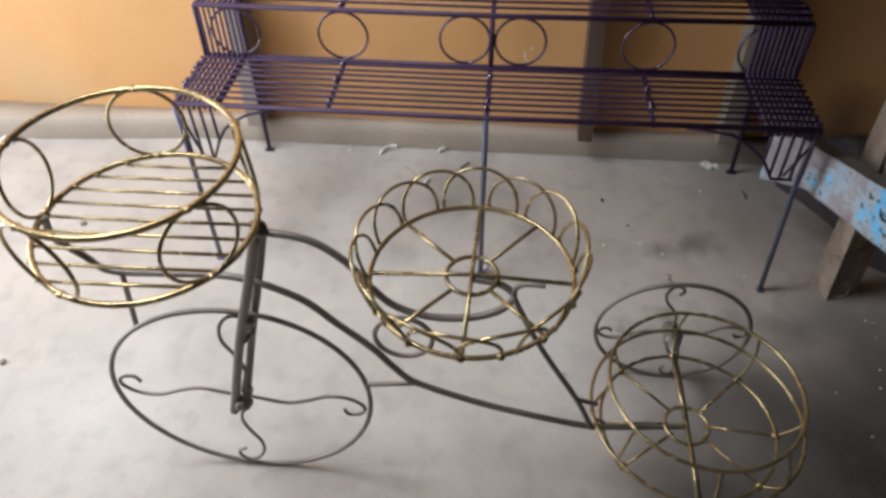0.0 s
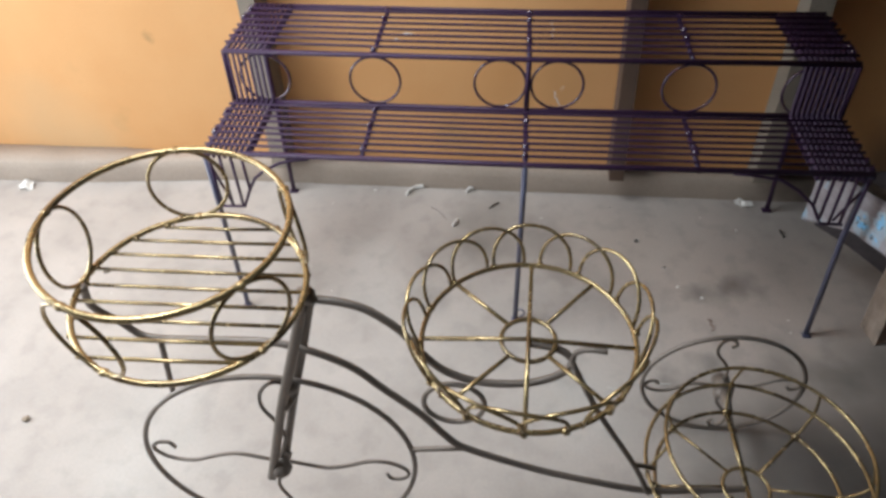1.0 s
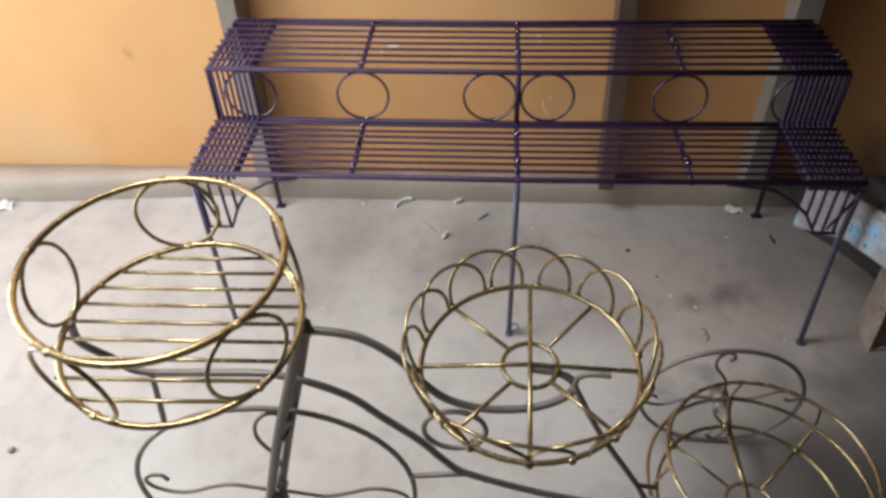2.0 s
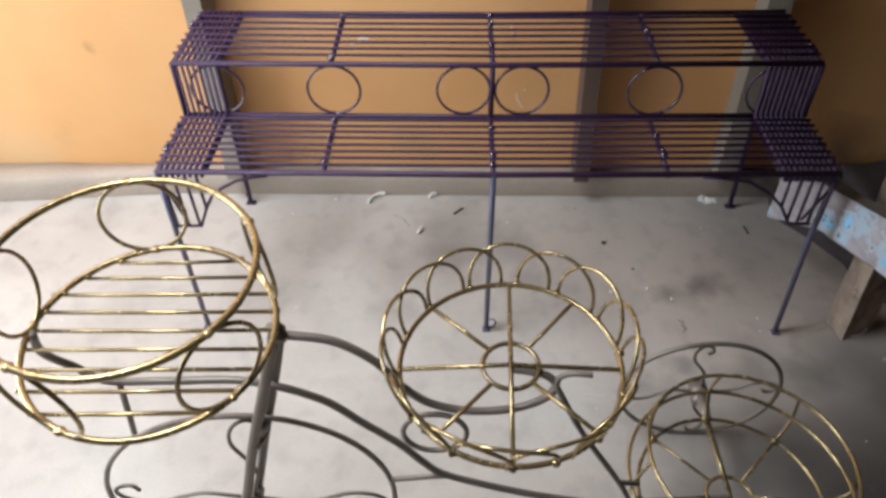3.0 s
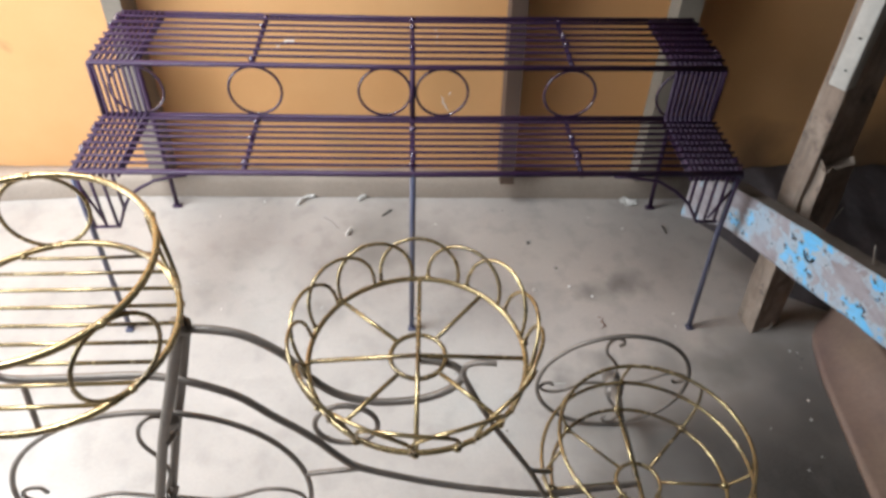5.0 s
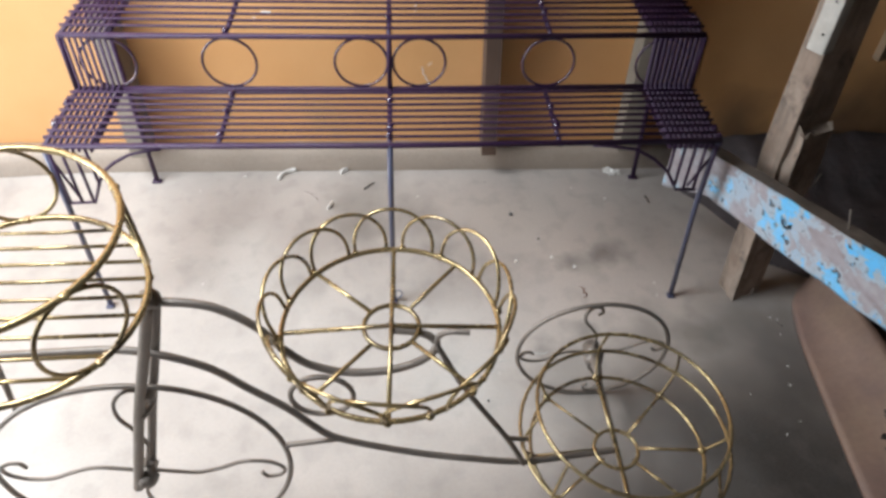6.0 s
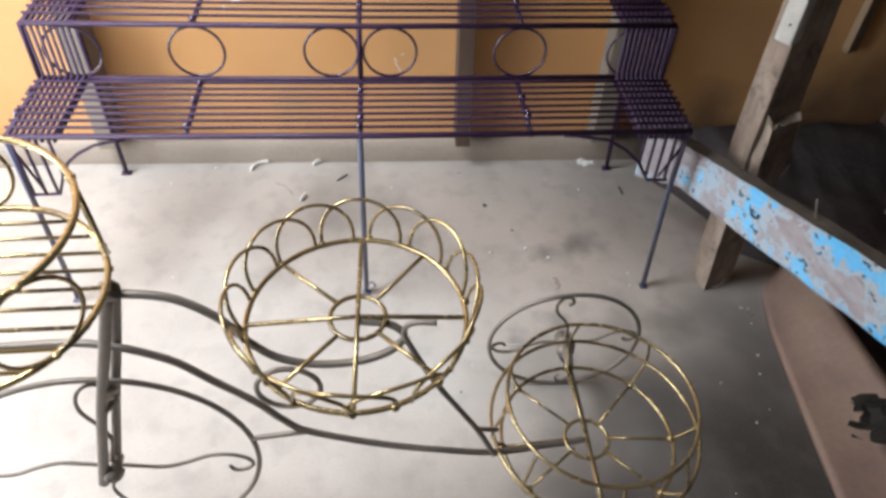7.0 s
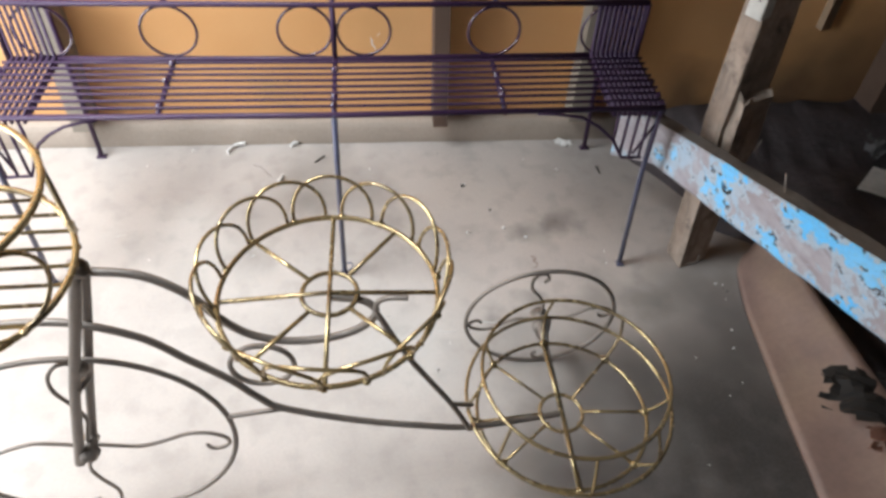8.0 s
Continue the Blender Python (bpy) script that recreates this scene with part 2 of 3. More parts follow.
def thing(name, label, category, group="", at=(0, 0, 0)):
    ob = new(name)
    ob.location, ob.empty_display_size = at, 0.05
    return tagged(ob, label, category, group)


def sweep(points, radius, closed=False, sides=8, bm=None, flat=1.0, taper=None):
    """A round rod along points. flat squeezes it in the direction of its second axis."""
    bm = bm or bmesh.new()
    pts = [Vector(p) for p in points]
    k = len(pts)
    tan = []
    for i in range(k):
        a, b = (pts[(i - 1) % k], pts[(i + 1) % k]) if closed else (pts[max(i - 1, 0)], pts[min(i + 1, k - 1)])
        tan.append((b - a).normalized())
    ref = Vector((0, 0, 1)) if abs(tan[0].z) < 0.9 else Vector((0, 1, 0))
    nrm = (ref - tan[0] * ref.dot(tan[0])).normalized()
    rings = []
    for i in range(k):
        nrm = (nrm - tan[i] * nrm.dot(tan[i])).normalized()
        bi = tan[i].cross(nrm)
        r = radius * (taper[i] if taper else 1)
        rings.append([bm.verts.new(pts[i] + nrm * (math.cos(a) * r) + bi * (math.sin(a) * r * flat))
                      for a in (2 * math.pi * j / sides for j in range(sides))])
    for i in range(k if closed else k - 1):
        a, b = rings[i], rings[(i + 1) % k]
        for j in range(sides):
            bm.faces.new((a[j], a[(j + 1) % sides], b[(j + 1) % sides], b[j]))
    if not closed:
        bm.faces.new(rings[0][::-1])
        bm.faces.new(rings[-1])
    bmesh.ops.recalc_face_normals(bm, faces=bm.faces)
    return bm


def curve(points, steps=8, closed=False):
    """A smooth line through the points."""
    p = [Vector(q) for q in points]
    k, out = len(p), []
    for i in range(k if closed else k - 1):
        if closed:
            a, b, c, d = p[(i - 1) % k], p[i], p[(i + 1) % k], p[(i + 2) % k]
        else:
            a, b, c, d = p[max(i - 1, 0)], p[i], p[i + 1], p[min(i + 2, k - 1)]
        for s in range(steps):
            t = s / steps
            out.append(0.5 * (2 * b + (c - a) * t + (2 * a - 5 * b + 4 * c - d) * t * t + (3 * b - a - 3 * c + d) * t ** 3))
    if not closed:
        out.append(p[-1])
    return out


def ring_points(centre, radius, u=(1, 0, 0), v=(0, 1, 0), count=48, wobble=0.0, seed=0):
    c, u, v = Vector(centre), Vector(u).normalized(), Vector(v).normalized()
    out = []
    for i in range(count):
        a = 2 * math.pi * i / count
        r = radius * (1 + wobble * math.sin(2 * a + seed) + 0.5 * wobble * math.sin(3 * a + 2 * seed))
        out.append(c + u * (math.cos(a) * r) + v * (math.sin(a) * r))
    return out


def block(size, bevel=0.003, centre=(0, 0, 0), cuts=0, rough=0.0, seed=0):
    """A bevelled block, worn by noise where rough is given."""
    bm = bmesh.new()
    bmesh.ops.create_cube(bm, size=1, matrix=Matrix.Translation(centre) @ Matrix.Diagonal((*size, 1)))
    if cuts:
        bmesh.ops.subdivide_edges(bm, edges=bm.edges, cuts=cuts, use_grid_fill=True)
    if rough:
        for v in bm.verts:
            v.co += noise.noise_vector(v.co * 9 + Vector((seed, seed, seed))) * rough
    elif bevel:
        bmesh.ops.bevel(bm, geom=bm.edges, offset=bevel, segments=2, affect="EDGES", profile=0.5)
    return bm


def blob(centre, radius, seed=0, squash=1.0):
    bm = bmesh.new()
    bmesh.ops.create_icosphere(bm, subdivisions=2, radius=radius)
    for v in bm.verts:
        v.co *= 1 + 0.35 * noise.noise(v.co * (1.2 / radius) + Vector((seed, 0, 0)))
        v.co.z *= squash
        v.co += Vector(centre)
    return bm


# ---- the setting ----
def slab(name, low, high, mat, cuts=0):
    size = [h - l for l, h in zip(low, high)]
    return tagged(link(name, block(size, 0, [(l + h) / 2 for l, h in zip(low, high)], cuts), mat, smooth=False), kind="structure")


WALL_Y = 2.03
tagged(slab("ground", (-60, -60, -0.3), (60, 60, -0.02), EARTH), "bare brown earth of the yard outside")
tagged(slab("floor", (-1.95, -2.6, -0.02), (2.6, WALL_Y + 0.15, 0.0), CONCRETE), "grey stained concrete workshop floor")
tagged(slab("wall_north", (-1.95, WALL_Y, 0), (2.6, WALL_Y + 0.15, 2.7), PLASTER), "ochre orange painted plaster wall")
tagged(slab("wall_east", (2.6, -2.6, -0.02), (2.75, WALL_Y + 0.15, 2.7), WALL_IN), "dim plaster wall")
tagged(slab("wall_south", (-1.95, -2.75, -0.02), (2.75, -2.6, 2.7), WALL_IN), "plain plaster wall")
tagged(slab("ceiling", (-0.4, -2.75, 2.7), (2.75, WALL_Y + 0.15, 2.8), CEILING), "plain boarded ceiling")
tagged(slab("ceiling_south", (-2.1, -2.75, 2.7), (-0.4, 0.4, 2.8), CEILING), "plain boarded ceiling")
# unseen slab added to keep the overhead lamp off the right side
tagged(slab("wall_header", (-0.3, 0.42, 1.6), (-0.22, WALL_Y, 2.7), WALL_IN), "unseen slab added to block light from the right side")
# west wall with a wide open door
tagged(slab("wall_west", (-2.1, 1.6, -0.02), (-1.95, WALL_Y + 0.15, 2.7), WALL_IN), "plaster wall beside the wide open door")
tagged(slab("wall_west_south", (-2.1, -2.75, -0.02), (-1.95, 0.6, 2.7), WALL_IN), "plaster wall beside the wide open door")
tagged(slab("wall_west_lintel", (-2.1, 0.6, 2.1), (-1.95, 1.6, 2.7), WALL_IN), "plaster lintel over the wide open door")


def fillet():
    """A worn upright cement skirting along the foot of the wall."""
    bm, rows = bmesh.new(), []
    for i in range(151):
        x = -1.949 + 4.548 * i / 150
        w = 1 + 0.09 * noise.noise(Vector((x * 5, 0, 3))) + 0.03 * noise.noise(Vector((x * 31, 0, 7)))
        wide = 0.007 + 0.045 * min(max((-0.75 - x) / 0.5, 0.0), 1.0)
        rows.append([bm.verts.new((x, WALL_Y - d * w - (wide if d > 0.01 else 0.0), max(z * w, -0.001))) for d, z in
                     ((0.0005, -0.001), (0.0005, 0.073), (0.022, 0.071), (0.03, 0.064), (0.033, 0.045), (0.036, 0.012), (0.034, -0.001))])
    for a, b in zip(rows, rows[1:]):
        for j in range(len(a) - 1):
            bm.faces.new((a[j], a[j + 1], b[j + 1], b[j]))
    bm.faces.new(rows[0][::-1])
    bm.faces.new(rows[-1])
    bmesh.ops.recalc_face_normals(bm, faces=bm.faces)
    return bm


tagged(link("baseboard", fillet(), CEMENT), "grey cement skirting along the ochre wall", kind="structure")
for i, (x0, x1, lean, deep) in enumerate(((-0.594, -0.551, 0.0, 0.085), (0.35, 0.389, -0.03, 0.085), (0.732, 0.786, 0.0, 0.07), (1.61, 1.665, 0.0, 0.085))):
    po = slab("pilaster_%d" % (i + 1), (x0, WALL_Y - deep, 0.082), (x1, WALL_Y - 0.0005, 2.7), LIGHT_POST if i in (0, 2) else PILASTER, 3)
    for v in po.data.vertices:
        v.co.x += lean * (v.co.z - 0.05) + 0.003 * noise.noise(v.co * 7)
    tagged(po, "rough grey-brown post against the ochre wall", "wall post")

# ---- two-tier rod stand against the wall ----
XL, XR, XM = -0.545, 0.757, 0.104
YF, YB, YU = 1.485, 1.69, 1.925
ZL, ZU = 0.448, 0.568


def rod_stand():
    st = thing("plant_stand", "long two-tier purple painted iron rod stand by the ochre wall", "plant stand", at=(0.1, 1.7, 0))
    o = Vector(st.location)

    def bar(name, points, r, mat=PURPLE, label="", **k):
        return part(name, sweep([Vector(p) - o for p in points], r, **k), mat, st, label)

    for name, y, z, r in (("front_bar", YF, ZL, 0.006), ("middle_bar", YB, ZL, 0.006), ("upper_front_bar", YB, ZU, 0.006), ("back_bar", YU, ZU, 0.0055)):
        bar(name, [(XL, y, z), (XM, y, z - 0.003), (XR, y, z + 0.004)], r)
    rng = random.Random(4)
    for y0, y1, z, count in ((YF, YB, ZL, 8), (YB, YU, ZU, 7)):
        for i in range(count):
            y = y0 + (y1 - y0) * (i + 1) / (count + 1)
            bar("shelf_rod", [(XL - 0.004, y + rng.uniform(-0.002, 0.002), z + 0.006), (-0.22, y + rng.uniform(-0.002, 0.002), z + 0.003), (XM, y, z + 0.002),
                              (0.44, y + rng.uniform(-0.002, 0.002), z + 0.004), (XR + 0.004, y + rng.uniform(-0.002, 0.002), z + 0.008)], 0.0034, sides=6)
    for y0, y1, z in ((YF, YB, ZL), (YB, YU, ZU)):
        for x in (XL, -0.223, XM, 0.437, XR):
            bar("cross_bar", [(x, y0, z - 0.004), (x, y1, z - 0.004)], 0.0054)
            for i in range(3):
                y = y0 + (y1 - y0) * rng.uniform(0.05, 0.95)
                part("weld_bead", blob(Vector((x, y, z + 0.004)) - o, 0.0075, i), WELD, st)
    for x in (XL, XM, XR):
        bar("riser", [(x, YB, ZL), (x, YB, ZU)], 0.0058)
    for x in (-0.464, -0.222, 0.046, 0.166, 0.437, 0.679):
        part("ring", sweep(ring_points(Vector((x, YB, (ZL + ZU) / 2)) - o, 0.0545, (1, 0, 0), (0, 0, 1), 40), 0.003, True), WELD, st)
    for x, y, z in ((XL, YF, ZL), (XM, YF, ZL), (XR, YF, ZL)):
        foot = x + (0.01 if x == XR else 0.0)
        lean = 0.007 if x == XR else 0.0
        bar("front_leg", [(x - lean, y, z), (x - lean * 0.9, y + 0.001, 0.3), (foot, y + 0.003, 0.004)], 0.006, BLUE_LEG, "blue painted leg")
        part("foot_pad", block((0.018, 0.017, 0.006), 0.0025, Vector((foot, y, 0.0032)) - o), BLUE_LEG, st)
    part("foot_hook", sweep(curve([Vector(p) - o for p in ((XM + 0.004, YF, 0.035), (XM + 0.016, YF - 0.004, 0.04), (XM + 0.02, YF - 0.006, 0.028), (XM + 0.01, YF - 0.008, 0.02))], 4), 0.002, sides=6), BLUE_LEG, st)
    for x, y, z in ((XL, YU, ZU), (XR + 0.029, YU, ZU)):
        bar("back_leg", [(min(x, XR), y, z), (x, y + 0.02, 0.004)], 0.0065)
        part("foot_pad", block((0.026, 0.018, 0.006), 0.0025, Vector((x, y + 0.02, 0.0032)) - o), PURPLE, st)
    # stepped ribs close together at both ends, running down into a small hanging apron in front
    left_rail = [(-0.536, 0.312), (-0.486, 0.314), (-0.466, 0.361), (-0.449, 0.39), (-0.424, 0.411), (-0.392, 0.429), (-0.358, 0.438), (-0.33, 0.442)]
    right_rail = [(0.737, 0.332), (0.694, 0.332), (0.682, 0.352), (0.667, 0.377), (0.631, 0.41), (0.591, 0.434), (0.532, 0.443), (0.5, 0.445)]
    for x0, x1, count, thick, rail in ((XL, -0.453, 8, 0.0036, left_rail), (XR, 0.652, 10, 0.005, right_rail)):
        for i in range(count):
            x = x0 + (x1 - x0) * (i + 0.7) / count
            # each rib ends on the rail below it
            bottom = rail[0][1]
            for (xa, za), (xb, zb) in zip(rail, rail[1:]):
                if min(xa, xb) <= x <= max(xa, xb):
                    bottom = za + (zb - za) * (x - xa) / (xb - xa)
            line = [(x, YU, ZU + 0.002), (x, YB - 0.002, ZU + 0.003), (x + 0.001, YB - 0.003, ZL + 0.004), (x, YF - 0.001, ZL + 0.004), (x, YF - 0.004, ZL - 0.01)]
            bar("end_rib", line, thick, sides=6)
            # only every second rib goes on down to the rail
            if i % 2 == 0:
                bar("apron_rib", [line[-1], (x + 0.002, YF - 0.003, bottom)], 0.0032, sides=6)
        bar("apron_rail", [(x, YF - 0.003, z) for x, z in rail], 0.0034)
        bar("apron_brace", [(x0, YF, ZL - 0.012), ((rail[0][0] + rail[1][0]) / 2, YF - 0.004, rail[0][1] + 0.01)], 0.003, sides=6)
        bar("cross_bar", [(x1, YF, ZL - 0.004), (x1, YB, ZL - 0.004)], 0.0045)
        bar("cross_bar", [(x1, YB, ZU - 0.004), (x1, YU, ZU - 0.004)], 0.0045)
    return st


rod_stand()


# ---- tricycle planter ----
def oval(centre, rx, rz, yaw=0.0, count=64, seed=0.0):
    c, out = Vector(centre), []
    for a in (2 * math.pi * i / count for i in range(count)):
        k = 1 + 0.004 * math.sin(3 * a + seed)
        x = math.cos(a) * rx * k
        out.append(c + Vector((x * math.cos(yaw), x * math.sin(yaw) + 0.002 * math.sin(2 * a + seed), math.sin(a) * rz * k)))
    return out


def wheel(parent, centre, rx, rz, name, rod, start, hub_r, yaw=0.0):
    c = Vector(centre)
    w = part(name, sweep(oval(c, rx, rz, yaw), rod, True), IRON, parent, "dark iron wheel rim")
    arm = [(0.05, 0), (0.18, -0.035), (0.34, -0.065), (0.5, -0.02), (0.66, 0.05), (0.81, 0.045), (0.92, -0.02), (0.95, -0.1), (0.9, -0.16), (0.82, -0.165), (0.785, -0.105)]
    for q in range(4):
        a = math.radians(start + 90 * q)
        ca, sa = math.cos(a), math.sin(a)
        line = []
        for p, t in arm:
            x = (ca * p - sa * t) * rx
            line.append(c + Vector((x * math.cos(yaw), x * math.sin(yaw), (sa * p + ca * t) * rz)))
        part("scroll", sweep(curve(line, 6), rod * 0.72), IRON, w)
    part("wheel_hub", sweep([c + Vector((0, -0.016, 0)), c + Vector((0, 0.016, 0))], hub_r, sides=12), IRON, w)
    part("hub_weld", blob(c + Vector((0.002, -0.012, -0.004)), hub_r * 1.15, 5, 0.8), IRON, w)
    return w


def planter():
    pl = thing("planter", "tricycle-shaped flower planter of dark iron with gold painted baskets", "planter")
    FY = 0.943

    def fr(name, xz, r, mat=IRON, y=FY, label=""):
        return part(name, sweep(curve([(p[0], p[2] if len(p) > 2 else y, p[1]) for p in xz], 6), r), mat, pl, label)

    wheel(pl, (-0.276, 0.9356, 0.2238), 0.2191, 0.2191, "front_wheel", 0.0043, -2, 0.013, 0.042)
    wheel(pl, (0.497, 1.213, 0.1425), 0.149, 0.137, "rear_wheel", 0.0043, 11, 0.017)
    # fork with two straight flat prongs that meet at the cap
    for dx, y0, y1, r in ((-0.004, 0.922, 0.934, 0.0052), (0.009, 0.95, 0.95, 0.0046)):
        part("fork_prong", sweep(curve([(-0.291 + dx, y0, 0.192), (-0.276 + dx, y0, 0.25), (-0.244 + dx, y0 + (y1 - y0) * 0.4, 0.38), (-0.21 + dx * 0.8, y0 + (y1 - y0) * 0.75, 0.5), (-0.181 + dx * 0.5, y1, 0.606)], 5), r, flat=1.5, sides=10), IRON, pl)
    part("fork_bolt", sweep([(-0.278, 0.908, 0.222), (-0.278, 0.966, 0.222)], 0.0055), IRON, pl)
    part("fork_bridge", sweep([(-0.243, 0.923, 0.385), (-0.232, 0.953, 0.385)], 0.006), IRON, pl)
    part("fork_cap", blob((-0.179, 0.941, 0.61), 0.0135, 3), IRON, pl)
    part("fork_weld", blob((-0.229, 0.937, 0.425), 0.0115, 8, 1.2), IRON, pl)
    fr("top_tube", [(-0.18, 0.603), (-0.133, 0.598), (-0.1, 0.585), (-0.062, 0.551), (-0.034, 0.506), (0.0, 0.47), (0.05, 0.452), (0.107, 0.453, 0.945), (0.15, 0.467, 0.95),
                    (0.17, 0.492, 0.955), (0.152, 0.511, 0.96), (0.11, 0.518, 0.962)], 0.0056)
    fr("down_tube", [(-0.459, 0.632, 0.915), (-0.468, 0.585, 0.925), (-0.452, 0.535), (-0.42, 0.507), (-0.332, 0.509), (-0.231, 0.51), (-0.144, 0.474), (-0.091, 0.42), (-0.042, 0.368),
                     (-0.009, 0.321), (0.026, 0.286), (0.129, 0.243), (0.225, 0.217), (0.322, 0.186, 0.952), (0.42, 0.167, 0.972), (0.49, 0.162, 0.983)], 0.0056)
    part("frame_ring", sweep(ring_points((0.009, FY - 0.006, 0.407), 0.044, (1, 0, 0), (0, 0, 1), 36), 0.004, True), IRON, pl)
    fr("seat_stay", [(0.168, 0.5, 0.952), (0.214, 0.403), (0.284, 0.274), (0.319, 0.194)], 0.0046)
    fr("scroll_bracket", [(0.17, 0.497, 0.952), (0.172, 0.517, 0.95), (0.186, 0.529, 0.947), (0.212, 0.532)], 0.004)
    fr("stay", [(-0.059, 0.271), (-0.02, 0.278), (0.024, 0.285)], 0.0042)
    fr("stay", [(-0.405, 0.506), (-0.42, 0.385)], 0.0044)
    fr("stay", [(0.284, 0.274), (0.322, 0.24, 0.96)], 0.0038)
    part("rear_axle", sweep([(0.496, 1.226, 0.1425), (0.491, 1.13, 0.158), (0.489, 0.835, 0.161)], 0.0055), IRON, pl)

    part("axle_sleeve", sweep([(0.496, 1.196, 0.147), (0.4945, 1.17, 0.151), (0.4925, 1.135, 0.157)], 0.01, sides=10, taper=[0.75, 1.0, 0.65]), IRON, pl, "pale tapered axle sleeve")

    # front basket: slatted floor, five medallions; both rings bent a little out of round
    def bent(c, r, rise, amount, phase):
        def at(a):
            k = r * (1 + amount * math.sin(2 * a + phase))
            return c + Vector((math.cos(a) * k, math.sin(a) * k, k * (rise[0] * math.cos(a) + rise[1] * math.sin(a))))
        return at

    lb, rb = Vector((-0.3195, 0.921, 0.63)), 0.1452
    low, high = bent(lb, rb, (0.0, 0.02), 0.011, -2.96), bent(Vector((-0.3235, 0.9175, 0.741)), 0.148, (-0.01, 0.009), 0.0225, -2.75)
    turn = [2 * math.pi * i / 56 for i in range(56)]
    bk = part("front_basket", sweep([low(a) for a in turn], 0.0042, True), GOLD, pl, "gold painted round basket with medallion sides")
    part("top_ring", sweep([high(a) for a in turn], 0.0043, True), GOLD, bk)
    rng = random.Random(21)
    for i in range(9):
        y = 0.1225 - 0.0289 * i
        h = math.sqrt(max(rb * rb - y * y, 0.0004)) + 0.003
        bow = rng.uniform(-0.0012, 0.0012)
        part("floor_slat", sweep([lb + Vector((-h, y - 0.003, 0.02 * y - 0.004)), lb + Vector((0, y + bow, 0.02 * y - 0.005)), lb + Vector((h, y + 0.003, 0.02 * y - 0.004))], 0.0026, sides=6), GOLD, bk)
        if i < 8:
            for side in (-1, 1):
                part("slat_weld", blob(lb + Vector((side * (h - 0.004), y + side * 0.003, 0.02 * y - 0.001)), 0.0042, i + side, 0.8), GOLD, bk)
    for az in (31, 105, 177, 248, 323):
        a = math.radians(az)
        p0, p1 = low(a), high(a)
        m, up, side = (p0 + p1) / 2, (p1 - p0) / 2, Vector((-math.sin(a), math.cos(a), 0)) * ((p1 - p0).length * (0.39 if az == 177 else 0.46))
        part("medallion", sweep([m + side * math.cos(0.157 * q) + up * (0.98 * math.sin(0.157 * q)) for q in range(40)], 0.0027, True), GOLD, bk)
        for p in (p0, p1):
            part("weld_bead", blob(p, 0.0065, az, 0.7), GOLD, bk)

    # middle basket: spoked floor, fourteen overlapping arches
    mc, mr = Vector((0.109, 0.9645, 0.522)), 0.145

    def out(az, r, z=0.0):
        a = math.radians(az)
        k = r * (1 + 0.011 * math.sin(2 * a - 0.11))
        return mc + Vector((math.cos(a) * k, math.sin(a) * k, z - 0.018 * k * math.cos(a) + 0.025 * k * math.sin(a)))

    bk = part("middle_basket", sweep([out(5 * q, mr) for q in range(72)], 0.0038, True), GOLD, pl, "gold painted round basket with an arched rim")
    part("hub_ring", sweep([out(12 * q, 0.037) for q in range(30)], 0.0034, True), GOLD, bk)

    part("spoke", sweep([out(184, mr), mc + Vector((0, 0, 0.002)), out(-1, mr)], 0.0032), GOLD, bk)
    part("spoke", sweep([out(88.5, mr), mc + Vector((0, 0, 0.004)), out(268.5, mr)], 0.0032), GOLD, bk)
    for az in (137.5, 50.5, 316, 228.5):
        part("spoke", sweep([out(az, 0.037), out(az, mr)], 0.0031), GOLD, bk)
    rng = random.Random(7)
    for q, foot in enumerate((213, 187.5, 161.5, 137.6, 111, 84, 61, 34, 10, 343.6, 314, 288.5, 268, 240)):
        span = 46.5 + rng.uniform(-2, 2)
        lift = 0.0635 + rng.uniform(-0.004, 0.004)
        pts = []
        for i in range(21):
            e = math.pi * i / 20
            az = foot - span / 2 + span / 2 * math.cos(e)
            k = math.sin(e) ** 0.75
            pts.append(out(az, mr + 0.003 + (0.0145 - 0.003 * math.cos(math.radians(az))) * k + 0.0035 * math.cos(e) * k, lift * k))
        part("arch", sweep(pts, 0.0027), GOLD, bk)
        part("weld_bead", blob(out(foot, mr + 0.002), 0.006, q, 0.8), GOLD, bk)

    # rear basket: spoked floor, three rings, eight bowed struts
    rings = ((Vector((0.488, 0.983, 0.168)), 0.148), (Vector((0.494, 0.986, 0.206)), 0.176), (Vector((0.498, 0.994, 0.268)), 0.157))
    bk = part("rear_basket", sweep(ring_points(*rings[0], wobble=0.005, seed=1), 0.0033, True), GOLD, pl, "gold painted round basket with bowed sides")
    for c, r in rings[1:]:
        part("ring", sweep(ring_points(c, r, wobble=0.006, seed=4), 0.0033, True), GOLD, bk)
    c0 = rings[0][0]
    part("hub_ring", sweep(ring_points(c0 + Vector((-0.001, -0.003, 0)), 0.0375, count=28), 0.0033, True), GOLD, bk)
    for q, az in enumerate((134.7, 91.8, 44.8, -4, 313, 269.5, 218, 184.4)):
        d = Vector((math.cos(math.radians(az)), math.sin(math.radians(az)), 0))
        part("spoke", sweep([c0 + d * (0.0 if q in (1, 5) else 0.034), c0 + d * 0.148], 0.0034 if q in (1, 5) else 0.0027), GOLD, bk)
        part("strut", sweep(curve([c + d * r for c, r in rings], 6), 0.0027), GOLD, bk)
        part("weld_bead", blob(c0 + d * 0.148, 0.0075, q), GOLD, bk)
    return pl


planter()

# ---- timber and scrap at the dim end ----
pk = thing("plank", "thick plank with peeling sky-blue paint sloping past a timber post", "plank")


def along(y):
    return 0.789 + 0.19 * (1.53 - y)


